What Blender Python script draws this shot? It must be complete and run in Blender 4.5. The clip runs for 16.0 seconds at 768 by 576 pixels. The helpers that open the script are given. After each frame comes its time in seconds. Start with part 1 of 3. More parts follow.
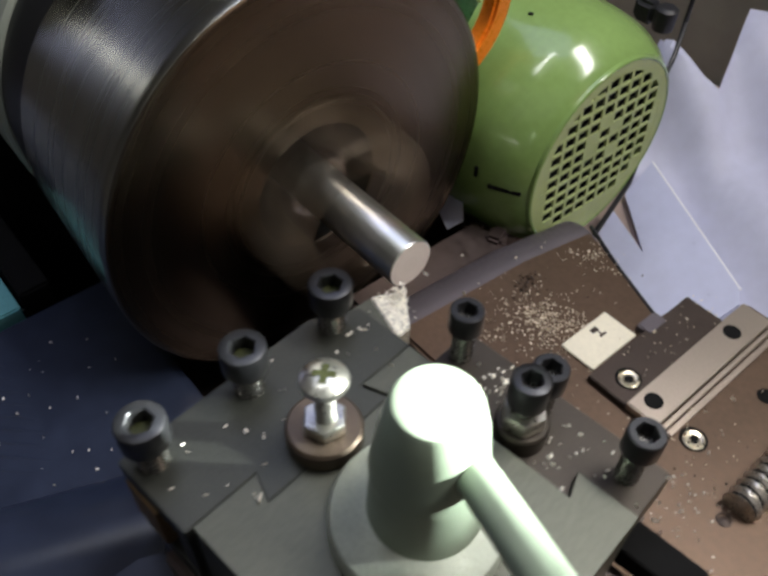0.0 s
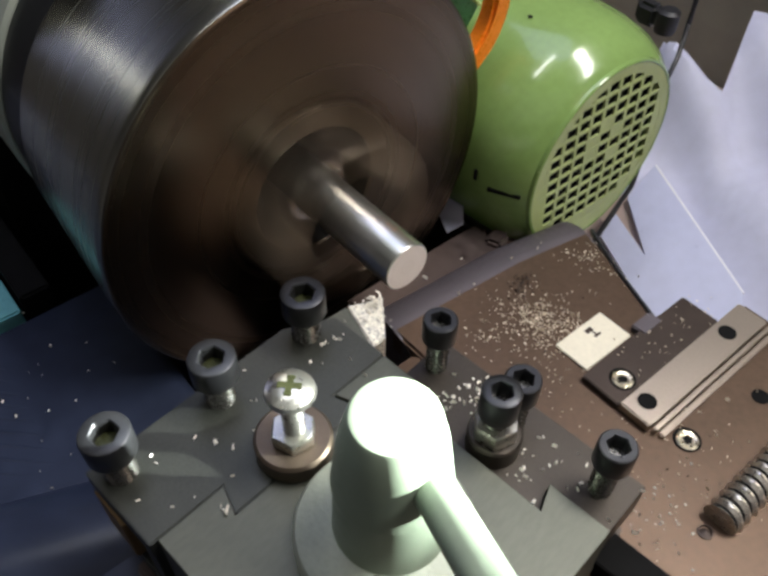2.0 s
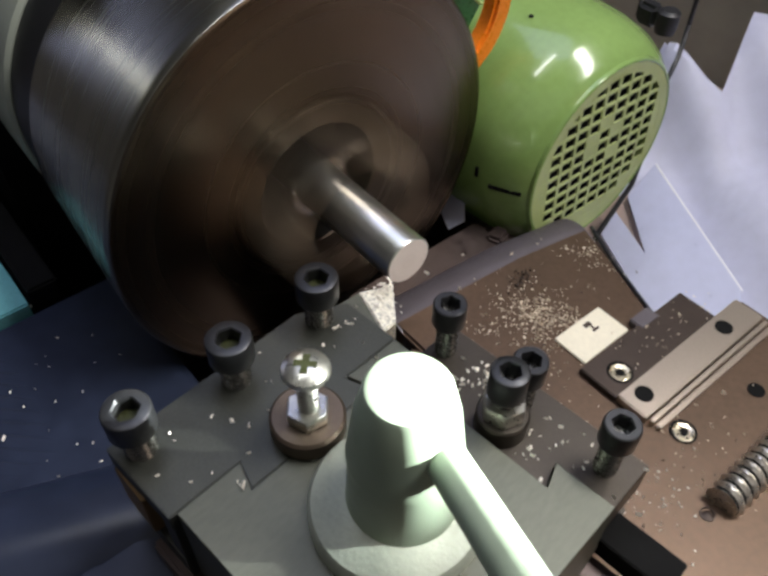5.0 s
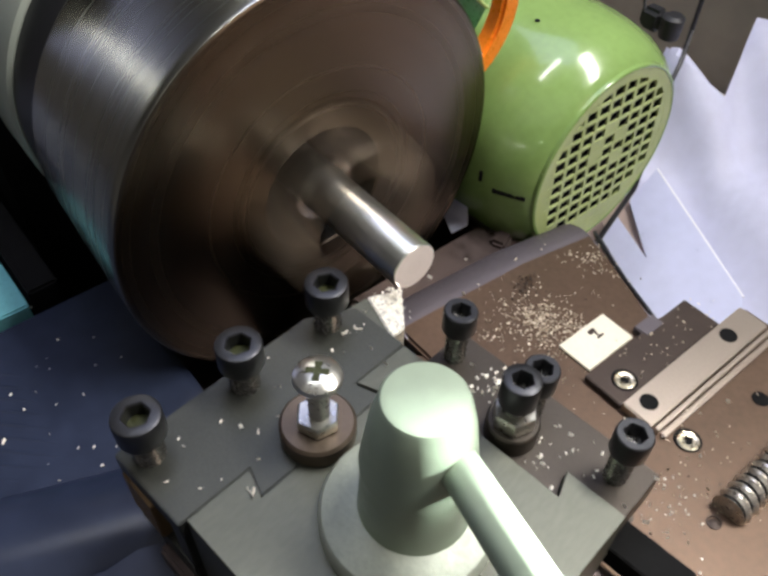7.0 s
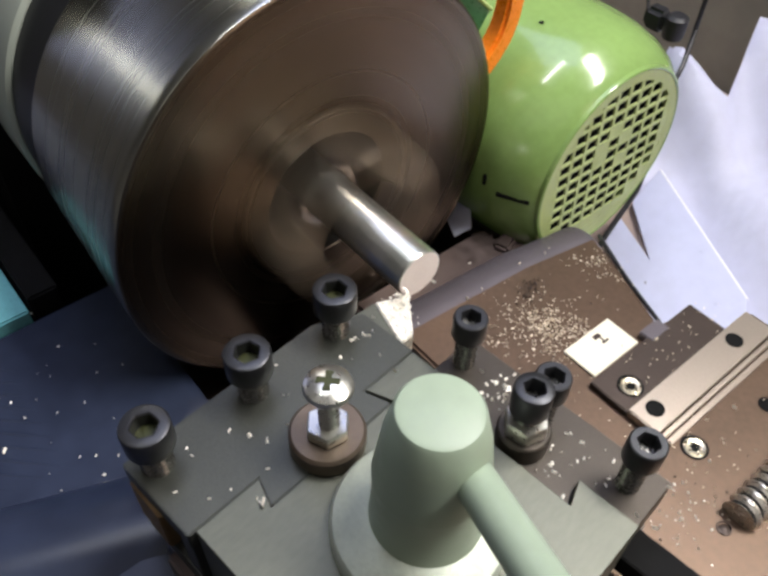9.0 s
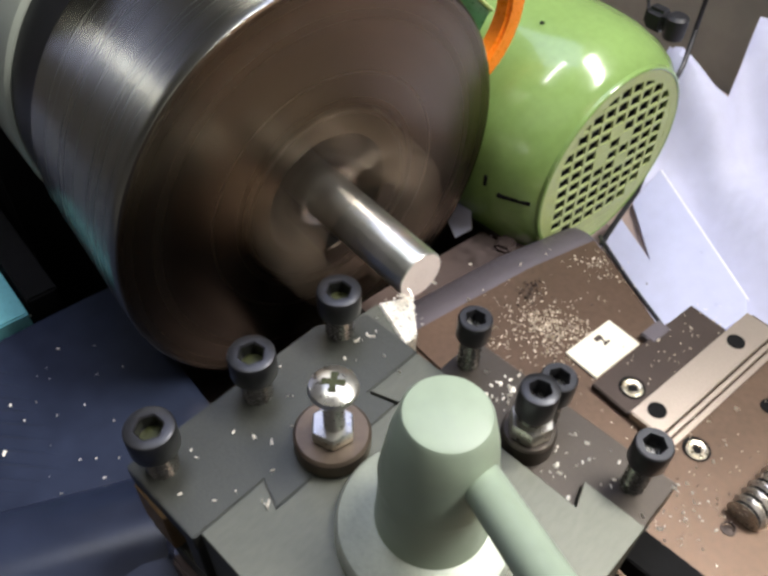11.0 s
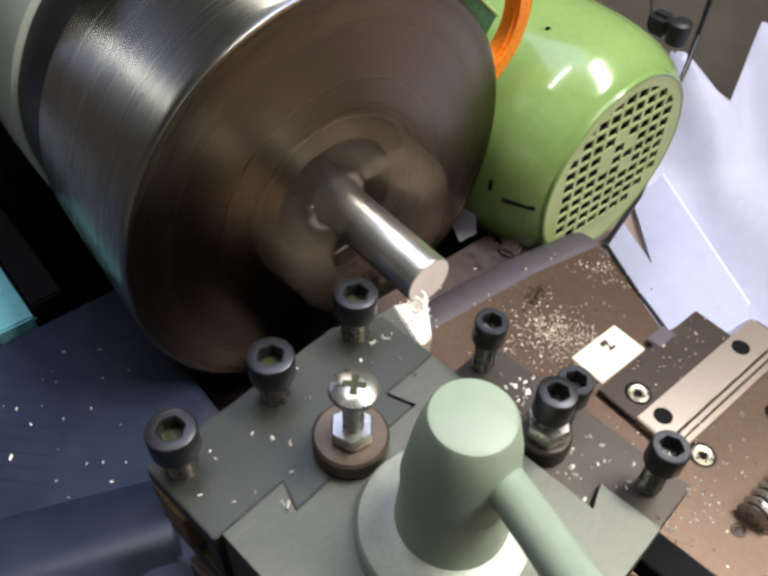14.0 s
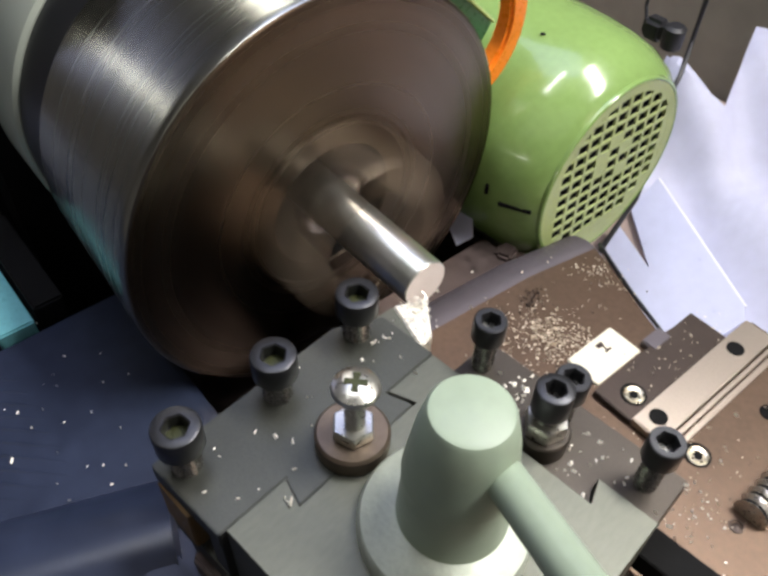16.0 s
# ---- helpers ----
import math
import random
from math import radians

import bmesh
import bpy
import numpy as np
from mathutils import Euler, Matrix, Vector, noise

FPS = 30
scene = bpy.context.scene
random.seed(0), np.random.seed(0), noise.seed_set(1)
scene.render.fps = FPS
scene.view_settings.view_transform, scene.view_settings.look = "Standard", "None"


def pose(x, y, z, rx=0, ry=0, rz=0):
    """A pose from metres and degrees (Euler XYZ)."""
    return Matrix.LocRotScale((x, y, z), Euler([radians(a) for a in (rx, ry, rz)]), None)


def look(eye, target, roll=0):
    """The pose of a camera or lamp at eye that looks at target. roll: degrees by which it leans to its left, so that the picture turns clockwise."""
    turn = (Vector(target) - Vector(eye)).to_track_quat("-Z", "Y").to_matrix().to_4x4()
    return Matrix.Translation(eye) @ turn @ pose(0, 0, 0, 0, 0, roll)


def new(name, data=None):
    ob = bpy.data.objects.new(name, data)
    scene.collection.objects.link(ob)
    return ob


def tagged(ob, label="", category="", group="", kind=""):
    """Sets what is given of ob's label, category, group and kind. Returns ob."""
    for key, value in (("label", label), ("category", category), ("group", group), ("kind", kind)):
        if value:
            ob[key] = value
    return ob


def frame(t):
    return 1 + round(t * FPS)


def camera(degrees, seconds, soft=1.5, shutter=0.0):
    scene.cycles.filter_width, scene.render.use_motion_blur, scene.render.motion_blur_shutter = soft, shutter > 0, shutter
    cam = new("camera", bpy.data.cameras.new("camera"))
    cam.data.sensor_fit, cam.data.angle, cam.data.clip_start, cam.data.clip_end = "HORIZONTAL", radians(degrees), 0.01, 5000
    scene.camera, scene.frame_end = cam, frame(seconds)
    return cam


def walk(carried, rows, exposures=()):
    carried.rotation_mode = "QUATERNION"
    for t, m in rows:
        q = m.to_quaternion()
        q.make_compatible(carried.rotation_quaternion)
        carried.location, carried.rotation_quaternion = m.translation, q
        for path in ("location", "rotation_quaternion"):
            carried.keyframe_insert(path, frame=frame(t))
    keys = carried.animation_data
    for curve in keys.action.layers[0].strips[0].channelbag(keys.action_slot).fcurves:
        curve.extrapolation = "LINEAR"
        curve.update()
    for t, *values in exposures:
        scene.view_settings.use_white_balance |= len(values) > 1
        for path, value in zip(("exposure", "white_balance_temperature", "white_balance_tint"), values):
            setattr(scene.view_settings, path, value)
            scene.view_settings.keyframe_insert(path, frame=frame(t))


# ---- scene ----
# Lengths in the build code are millimetres from the spindle's axis at the rod's end; HEIGHT lifts them over the bench.
HEIGHT = 200.0

cam = camera(53.98, 16.0, soft=3.1, shutter=1.44)
PATH = (
    (0.0, 0.12546, -0.12098, 0.37863, 42.384, -0.976, 49.948),
    (0.5, 0.12785, -0.11900, 0.37852, 42.428, -0.543, 50.149),
    (1.0, 0.12888, -0.11783, 0.37834, 42.534, -0.184, 50.351),
    (1.5, 0.12979, -0.11726, 0.37769, 42.539, -0.337, 50.481),
    (2.0, 0.12758, -0.11786, 0.37855, 42.599, -0.554, 50.388),
    (2.5, 0.12858, -0.11809, 0.37874, 42.586, -0.262, 50.593),
    (3.0, 0.13288, -0.11867, 0.37982, 43.014, -0.056, 50.510),
    (3.5, 0.13221, -0.11923, 0.38053, 43.053, 0.101, 50.757),
    (4.0, 0.13196, -0.12037, 0.37974, 42.861, -0.334, 50.823),
    (6.5, 0.12984, -0.12135, 0.37990, 42.723, -0.781, 50.546),
    (7.0, 0.12723, -0.12205, 0.38047, 42.604, -1.221, 50.768),
    (7.5, 0.12509, -0.12133, 0.38061, 42.443, -1.279, 50.572),
    (8.0, 0.12350, -0.12031, 0.38210, 42.479, -1.206, 50.499),
    (8.5, 0.12328, -0.12006, 0.38138, 42.406, -1.209, 50.489),
    (9.0, 0.12187, -0.12092, 0.38106, 42.256, -1.282, 50.541),
    (11.5, 0.11942, -0.12076, 0.38102, 42.176, -1.360, 50.392),
    (12.0, 0.11756, -0.12232, 0.38111, 42.126, -1.984, 50.381),
    (12.5, 0.11811, -0.12412, 0.38090, 42.214, -2.003, 50.290),
    (13.0, 0.11808, -0.12394, 0.38178, 42.330, -1.791, 50.111),
    (13.5, 0.11728, -0.12307, 0.38179, 42.146, -1.742, 50.217),
    (14.0, 0.11678, -0.12355, 0.38263, 42.169, -1.728, 50.310),
    (14.5, 0.11828, -0.12321, 0.38288, 42.355, -1.735, 50.199),
    (15.0, 0.11824, -0.12374, 0.38286, 42.347, -1.642, 50.085),
    (15.5, 0.11939, -0.12383, 0.38335, 42.486, -1.358, 50.146),
    (16.0, 0.11951, -0.12411, 0.38414, 42.589, -1.514, 50.167),
)
STOPS = ((0.0, -0.82), (0.6, -0.62), (1.5, -0.6), (4.2, -0.64), (6.5, -0.3), (8.0, 0.0), (16.0, 0.08))
walk(cam, [(t, pose(x, y, z, rx, ry, rz)) for t, x, y, z, rx, ry, rz in PATH], STOPS)

# carriage travel along the bed and cross feed, in metres
DRIFT = (
    (0.0, 0.00255, -0.00000),
    (0.5, 0.00240, -0.00602),
    (1.0, 0.00170, -0.00639),
    (1.5, 0.00088, -0.00644),
    (2.0, 0.00037, -0.00622),
    (2.5, 0.00054, -0.00605),
    (3.0, 0.00020, -0.00499),
    (3.5, 0.00054, -0.00482),
    (4.0, 0.00012, -0.00357),
    (6.5, 0.00023, -0.00175),
    (7.0, 0.00035, -0.00137),
    (7.5, 0.00020, -0.00116),
    (8.0, 0.00020, -0.00083),
    (8.5, -0.00002, -0.00047),
    (9.0, 0.00000, -0.00002),
    (11.5, 0.00009, 0.00121),
    (12.0, 0.00023, 0.00163),
    (12.5, -0.00010, 0.00235),
    (13.0, 0.00014, 0.00266),
    (13.5, 0.00022, 0.00270),
    (14.0, 0.00018, 0.00332),
    (14.5, 0.00011, 0.00355),
    (15.0, 0.00016, 0.00405),
    (15.5, 0.00016, 0.00443),
    (16.0, 0.00023, 0.00493),
)

# ---------------------------------------------------------------- light
world = bpy.data.worlds.new("world")
scene.world = world
world.use_nodes = True
world.node_tree.nodes["Background"].inputs[0].default_value = (0.5, 0.5, 0.55, 1)
world.node_tree.nodes["Background"].inputs[1].default_value = 0.09


def at(x, y, z):
    return Vector((x / 1000, y / 1000, (z + HEIGHT) / 1000))


def lamp(name, kind, place, target, power, colour, size=0.2, size_y=0.0, spot=40, blend=0.3, roll=0):
    data = bpy.data.lights.new(name, kind)
    data.energy, data.color = power, colour
    if kind == "AREA":
        data.shape, data.size, data.size_y = "RECTANGLE", size, size_y or size
    elif kind == "SPOT":
        data.spot_size, data.spot_blend, data.shadow_soft_size = radians(spot), blend, size
    ob = new(name, data)
    ob.matrix_world = look(at(*place), at(*target)) @ Matrix.Rotation(radians(roll), 4, "Z")
    return ob


lamp("ceiling_tube_light", "AREA", (390, 425, 1000), (390, 340, 0), 26, (1.0, 0.97, 0.95), 0.8, 0.22)
lamp("far_tube_light", "AREA", (-1300, 430, 1000), (-1300, 330, 0), 4, (1.0, 0.97, 0.94), 0.6, 0.15)
lamp("thin_tube_light", "AREA", (-150, -90, 1000), (-150, -90, 0), 2.0, (1.0, 1.0, 1.0), 0.05, 0.45)
# unseen strip, sized and rolled to draw the chuck barrel's highlight streak
lamp("window_light_high", "AREA", (-2150, -900, 690), (-70, -50, 60), 2.0, (1.0, 0.98, 0.92), 1.15, 0.07, roll=33)
# unseen blue panel added for the sheen on barrel and wing
lamp("window_light_low", "AREA", (-2150, -520, 480), (-60, -120, -50), 3.6, (0.53, 0.58, 1.0), 0.9, 0.8)
lamp("roof_window_light", "AREA", (-380, 260, 1400), (-90, -110, -50), 5.3, (0.54, 0.61, 1.0), 0.7, 0.7)
# unseen broad fill added to brighten the front sides
lamp("room_light", "AREA", (430, -800, 1400), (0, -50, 0), 4.4, (1.0, 0.96, 0.9), 2.4, 1.6)
# unseen warm fill added for the chuck face, rod end and grille
lamp("warm_light", "AREA", (1150, 300, 480), (-20, 40, -20), 1.6, (1.0, 0.76, 0.6), 0.45, 0.45)

# ---------------------------------------------------------------- materials


def nodes_of(name):
    m = bpy.data.materials.new(name)
    m.use_nodes = True
    t = m.node_tree
    return m, t, t.nodes["Principled BSDF"]


def surface(name, base, rough=0.5, metal=0.0, vary=0.25, grain=600.0, stain=60.0, bump=0.15, stretch=(1, 1, 1), other=None, coat=0.0, rough_vary=0.15):
    """A material with fine grain, broad stains and a little relief. Scales are per metre."""
    m, t, bsdf = nodes_of(name)
    N, L = t.nodes.new, t.links.new
    co = N("ShaderNodeTexCoord")
    mp = N("ShaderNodeMapping")
    mp.inputs["Scale"].default_value = stretch
    L(co.outputs["Object"], mp.inputs["Vector"])
    fine, broad = N("ShaderNodeTexNoise"), N("ShaderNodeTexNoise")
    fine.inputs["Scale"].default_value, broad.inputs["Scale"].default_value = grain, stain
    fine.inputs["Detail"].default_value, broad.inputs["Detail"].default_value = 5, 4
    L(mp.outputs[0], fine.inputs["Vector"])
    L(co.outputs["Object"], broad.inputs["Vector"])
    mix = N("ShaderNodeMix")
    mix.data_type = "RGBA"
    second = other or tuple(c * (1 - vary) for c in base)
    mix.inputs[6].default_value, mix.inputs[7].default_value = (*base, 1), (*second, 1)
    ramp = N("ShaderNodeMapRange")
    ramp.inputs["From Min"].default_value, ramp.inputs["From Max"].default_value = 0.35, 0.65
    L(broad.outputs["Fac"], ramp.inputs["Value"])
    L(ramp.outputs[0], mix.inputs[0])
    mul = N("ShaderNodeMix")
    mul.data_type, mul.blend_type = "RGBA", "MULTIPLY"
    mul.inputs[0].default_value = 1.0
    shade = N("ShaderNodeMapRange")
    shade.inputs["From Min"].default_value, shade.inputs["From Max"].default_value = 0.3, 0.7
    shade.inputs["To Min"].default_value, shade.inputs["To Max"].default_value = 1 - vary, 1 + vary * 0.5
    L(fine.outputs["Fac"], shade.inputs["Value"])
    L(mix.outputs[2], mul.inputs[6])
    L(shade.outputs[0], mul.inputs[7])
    L(mul.outputs[2], bsdf.inputs["Base Color"])
    rr = N("ShaderNodeMapRange")
    rr.inputs["From Min"].default_value, rr.inputs["From Max"].default_value = 0.3, 0.7
    rr.inputs["To Min"].default_value, rr.inputs["To Max"].default_value = max(0.03, rough - rough_vary), min(1, rough + rough_vary)
    L(fine.outputs["Fac"], rr.inputs["Value"])
    L(rr.outputs[0], bsdf.inputs["Roughness"])
    bsdf.inputs["Metallic"].default_value = metal
    bsdf.inputs["Coat Weight"].default_value = coat
    if bump:
        b = N("ShaderNodeBump")
        b.inputs["Strength"].default_value, b.inputs["Distance"].default_value = bump, 0.0004
        L(fine.outputs["Fac"], b.inputs["Height"])
        L(b.outputs[0], bsdf.inputs["Normal"])
    return m


def turned(name, base, second, rough, metal=1.0, rings=900.0, vary=0.35, relief=0.025):
    """Turned metal: rings round the local x axis."""
    m, t, bsdf = nodes_of(name)
    N, L = t.nodes.new, t.links.new
    co, sep, com, length = N("ShaderNodeTexCoord"), N("ShaderNodeSeparateXYZ"), N("ShaderNodeCombineXYZ"), N("ShaderNodeVectorMath")
    L(co.outputs["Object"], sep.inputs[0])
    L(sep.outputs["Y"], com.inputs["Y"])
    L(sep.outputs["Z"], com.inputs["Z"])
    length.operation = "LENGTH"
    L(com.outputs[0], length.inputs[0])
    add = N("ShaderNodeMath")
    add.operation = "ADD"
    L(length.outputs["Value"], add.inputs[0])
    L(sep.outputs["X"], add.inputs[1])
    ring, broad = N("ShaderNodeTexNoise"), N("ShaderNodeTexNoise")
    ring.noise_dimensions = broad.noise_dimensions = "1D"
    ring.inputs["Scale"].default_value, broad.inputs["Scale"].default_value = rings, rings / 4
    ring.inputs["Detail"].default_value = 3
    L(add.outputs[0], ring.inputs["W"])
    L(add.outputs[0], broad.inputs["W"])
    mix = N("ShaderNodeMix")
    mix.data_type = "RGBA"
    mix.inputs[6].default_value, mix.inputs[7].default_value = (*base, 1), (*second, 1)
    spread = N("ShaderNodeMapRange")
    spread.inputs["From Min"].default_value, spread.inputs["From Max"].default_value = 0.33, 0.67
    L(broad.outputs["Fac"], spread.inputs["Value"])
    L(spread.outputs[0], mix.inputs[0])
    rr = N("ShaderNodeMapRange")
    rr.inputs["To Min"].default_value, rr.inputs["To Max"].default_value = rough * (1 - vary), rough * (1 + vary)
    L(ring.outputs["Fac"], rr.inputs["Value"])
    L(rr.outputs[0], bsdf.inputs["Roughness"])
    L(mix.outputs[2], bsdf.inputs["Base Color"])
    bsdf.inputs["Metallic"].default_value = metal
    b = N("ShaderNodeBump")
    b.inputs["Strength"].default_value, b.inputs["Distance"].default_value = relief, 0.0002
    L(ring.outputs["Fac"], b.inputs["Height"])
    L(b.outputs[0], bsdf.inputs["Normal"])
    return m


CHUCK_SIDE = turned("ground_chuck_steel", (0.4, 0.4, 0.335), (0.34, 0.34, 0.285), 0.27, rings=420, vary=0.05, relief=0.0)
CHUCK_FACE = turned("oily_chuck_face", (0.2, 0.165, 0.128), (0.145, 0.12, 0.092), 0.27, metal=1.0, rings=200, vary=0.08, relief=0.0)
JAW = surface("jaw_steel", (0.23, 0.185, 0.135), 0.45, 0.9, 0.2)
ROD = turned("turned_rod_steel", (0.82, 0.82, 0.78), (0.62, 0.64, 0.58), 0.32, rings=300, vary=0.1, relief=0.0)
ROD_END = turned("faced_rod_end", (0.96, 0.89, 0.85), (0.9, 0.83, 0.79), 0.4, metal=0.2, rings=2500)
GREEN = surface("green_motor_enamel", (0.225, 0.355, 0.105), 0.22, 0, 0.06, 300, 25, 0.03, coat=0.6, rough_vary=0.05)
GRILLE = surface("pale_green_plastic", (0.42, 0.5, 0.2), 0.45, 0, 0.1, 500, 60, 0.05)
DARK_GREEN = surface("dark_green_enamel", (0.02, 0.1, 0.04), 0.35, 0, 0.2)
ORANGE = surface("orange_plastic", (0.95, 0.25, 0.015), 0.35, 0, 0.08)
# near-black: paints the shade in holes and gaps, also colours plain black parts
BLACK_AND_SHADE = surface("black_parts_and_shade", (0.01, 0.01, 0.01), 0.8, 0, 0.3)
BLACK_STEEL = surface("blackened_screw_steel", (0.046, 0.047, 0.051), 0.38, 0.75, 0.1, 900, 120, 0.05, rough_vary=0.05)
SHANK = surface("worn_thread_steel", (0.22, 0.217, 0.2), 0.26, 0.95, 0.04, 900, 120, 0.06, rough_vary=0.05)
THREAD = surface("worn_feed_screw_steel", (0.82, 0.76, 0.67), 0.32, 0.9, 0.1, 700, 120, 0.05)
ZINC = surface("bright_zinc_plate", (0.6, 0.59, 0.53), 0.3, 0.95, 0.1, 700, 120, 0.05, rough_vary=0.05)
HOLDER = surface("oiled_dark_holder_steel", (0.08, 0.083, 0.071), 0.46, 0.85, 0.15, 1500, 28, 0.02, rough_vary=0.04)
HOLDER_BACK = surface("oiled_brown_holder_steel", (0.07, 0.06, 0.05), 0.48, 0.85, 0.15, 1500, 28, 0.02, rough_vary=0.04)
POST = surface("ground_post_steel", (0.124, 0.128, 0.103), 0.5, 0.85, 0.1, 900, 30, 0.0, stretch=(1, 0.3, 1), rough_vary=0.02)
CAST = surface("rough_cast_collar", (0.44, 0.48, 0.4), 0.55, 0.3, 0.12, 700, 120, 0.3)
BRIGHT = surface("jaw_glint_steel", (0.88, 0.85, 0.79), 0.2, 1.0, 0.08, 700, 120, 0.04, rough_vary=0.04)
SAGE = surface("sage_green_enamel", (0.28, 0.345, 0.255), 0.45, 0, 0.06, 250, 40, 0.04)
BRONZE = surface("bronze_brown_disc", (0.15, 0.115, 0.085), 0.42, 0.8, 0.12, rough_vary=0.05)
PLATE = surface("oily_brown_slide_steel", (0.118, 0.076, 0.05), 0.42, 0.65, 0.16, 420, 25, 0.03, rough_vary=0.07)
# bluish grey holds the slide edge's reflected sheen; the stop block shares it
EDGE = surface("grey_slide_edge_sheen", (0.115, 0.1, 0.112), 0.5, 0.4, 0.1)
DARK_STRIP = surface("dark_dovetail_steel", (0.058, 0.042, 0.034), 0.45, 0.6, 0.14)
GIB = surface("ground_gib_steel", (0.52, 0.445, 0.37), 0.34, 0.96, 0.05, 1200, 12, 0.01, rough_vary=0.04)
TAG = surface("cream_maker_plate", (0.72, 0.67, 0.53), 0.5, 0.0, 0.06)
BRASS = surface("worn_brass_ring", (0.76, 0.69, 0.52), 0.3, 0.9, 0.2)
BLUE_DARK = surface("dark_blue_cover", (0.022, 0.03, 0.058), 0.33, 0.1, 0.14, 120, 20, 0.004, rough_vary=0.03)
TRAY = surface("brown_tray", (0.42, 0.31, 0.26), 0.6, 0, 0.15, 60, 9, 0.1)
TURQUOISE = surface("turquoise_enamel", (0.2, 0.56, 0.6), 0.4, 0, 0.1)
BOARD = surface("bluish_white_board", (0.53, 0.555, 0.74), 0.42, 0, 0.05, 120, 14, 0.03)
WHITE = surface("white_board", (0.58, 0.59, 0.74), 0.6, 0, 0.05, 120, 14, 0.04)
# lighter than the board, to paint the highlight on its edge
EDGE_HIGHLIGHT = surface("white_edge_highlight", (0.8, 0.8, 0.84), 0.5, 0, 0.05, 120, 14, 0.03)
GREY_WALL = surface("grey_brown_wall", (0.34, 0.325, 0.275), 0.8, 0, 0.15, 40, 4, 0.1)
ROOM = surface("room_paint", (0.36, 0.34, 0.32), 0.85, 0, 0.12, 30, 2, 0.1)
BENCH = surface("dark_bench_wood", (0.09, 0.065, 0.05), 0.6, 0, 0.3, 80, 8, 0.2, stretch=(1, 10, 1))
BED = surface("cast_bed_iron", (0.09, 0.066, 0.06), 0.45, 0.6, 0.2, 300, 30, 0.08)
BLACK_AND_SHADE.node_tree.nodes["Principled BSDF"].inputs["Specular IOR Level"].default_value = 0.08
RUBBER = surface("black_cable_rubber", (0.015, 0.015, 0.018), 0.5, 0, 0.2)
# dark olive paints recess shade with its yellowish-green reflection
OLIVE = surface("olive_recess_shade", (0.05, 0.055, 0.018), 0.4, 0.5, 0.2)
COPPER = surface("copper_brown_shim", (0.22, 0.14, 0.06), 0.5, 0.6, 0.2)
CARBIDE = surface("chip_covered_carbide", (0.92, 0.88, 0.74), 0.35, 0.35, 0.3, 900, 500, 1.0)
CHIP_FINE = surface("fine_golden_chips", (0.95, 0.83, 0.65), 0.35, 0.2, 0.15, 900, 300, 0.1)
CHIP = surface("bright_chips", (1.0, 0.95, 0.84), 0.3, 0.15, 0.03)
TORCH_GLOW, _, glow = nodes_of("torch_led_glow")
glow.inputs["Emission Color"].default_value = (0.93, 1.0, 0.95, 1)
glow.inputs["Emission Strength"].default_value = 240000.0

# ---------------------------------------------------------------- mesh helpers


def thing(name, x, y, z, rz=0.0, label="", category="", group="", kind=""):
    ob = new(name)
    ob.empty_display_size = 0.02
    ob.matrix_world = pose(x / 1000, y / 1000, (z + HEIGHT) / 1000, 0, 0, rz)
    return tagged(ob, label, category, group, kind)


def solid(name, bm, material, smooth=True):
    bmesh.ops.scale(bm, vec=(0.001,) * 3, verts=bm.verts)
    bmesh.ops.recalc_face_normals(bm, faces=bm.faces)
    me = bpy.data.meshes.new(name)
    bm.to_mesh(me)
    bm.free()
    if smooth:
        for p in me.polygons:
            p.use_smooth = True
        me.set_sharp_from_angle(angle=radians(35))
    me.materials.append(material)
    return new(name, me)


def part(name, bm, material, parent, label=""):
    ob = solid(name, bm, material)
    ob.parent = parent
    return tagged(ob, label)


def single(name, bm, material, x, y, z, rz=0.0, label="", category="", group="", kind=""):
    ob = solid(name, bm, material)
    ob.matrix_world = pose(x / 1000, y / 1000, (z + HEIGHT) / 1000, 0, 0, rz)
    return tagged(ob, label, category, group, kind)


def bevel(bm, w, seg=2, limit=30):
    if w:
        edges = [e for e in bm.edges if len(e.link_faces) == 2 and e.calc_face_angle(0) > radians(limit)]
        bmesh.ops.bevel(bm, geom=edges, offset=w, segments=seg, affect="EDGES", clamp_overlap=True)
    return bm


def box(x0, x1, y0, y1, z0, z1, w=0.0, seg=2, bm=None):
    b = bmesh.new()
    bmesh.ops.create_cube(b, size=1)
    for v in b.verts:
        v.co = ((x0 + x1) / 2 + v.co.x * (x1 - x0), (y0 + y1) / 2 + v.co.y * (y1 - y0), (z0 + z1) / 2 + v.co.z * (z1 - z0))
    bevel(b, w, seg)
    return merge(bm, b)


def merge(bm, b):
    if bm is None:
        return b
    me = bpy.data.meshes.new("scratch")
    b.to_mesh(me)
    b.free()
    bm.from_mesh(me)
    bpy.data.meshes.remove(me)
    return bm


def prism(outline, z0, z1, w=0.0, seg=2, bm=None):
    """A plate with the given outline in x and y."""
    b = bmesh.new()
    low = [b.verts.new((x, y, z0)) for x, y in outline]
    top = [b.verts.new((x, y, z1)) for x, y in outline]
    b.faces.new(low[::-1])
    b.faces.new(top)
    n = len(outline)
    for i in range(n):
        b.faces.new((low[i], low[(i + 1) % n], top[(i + 1) % n], top[i]))
    bmesh.ops.recalc_face_normals(b, faces=b.faces)
    bevel(b, w, seg)
    return merge(bm, b)


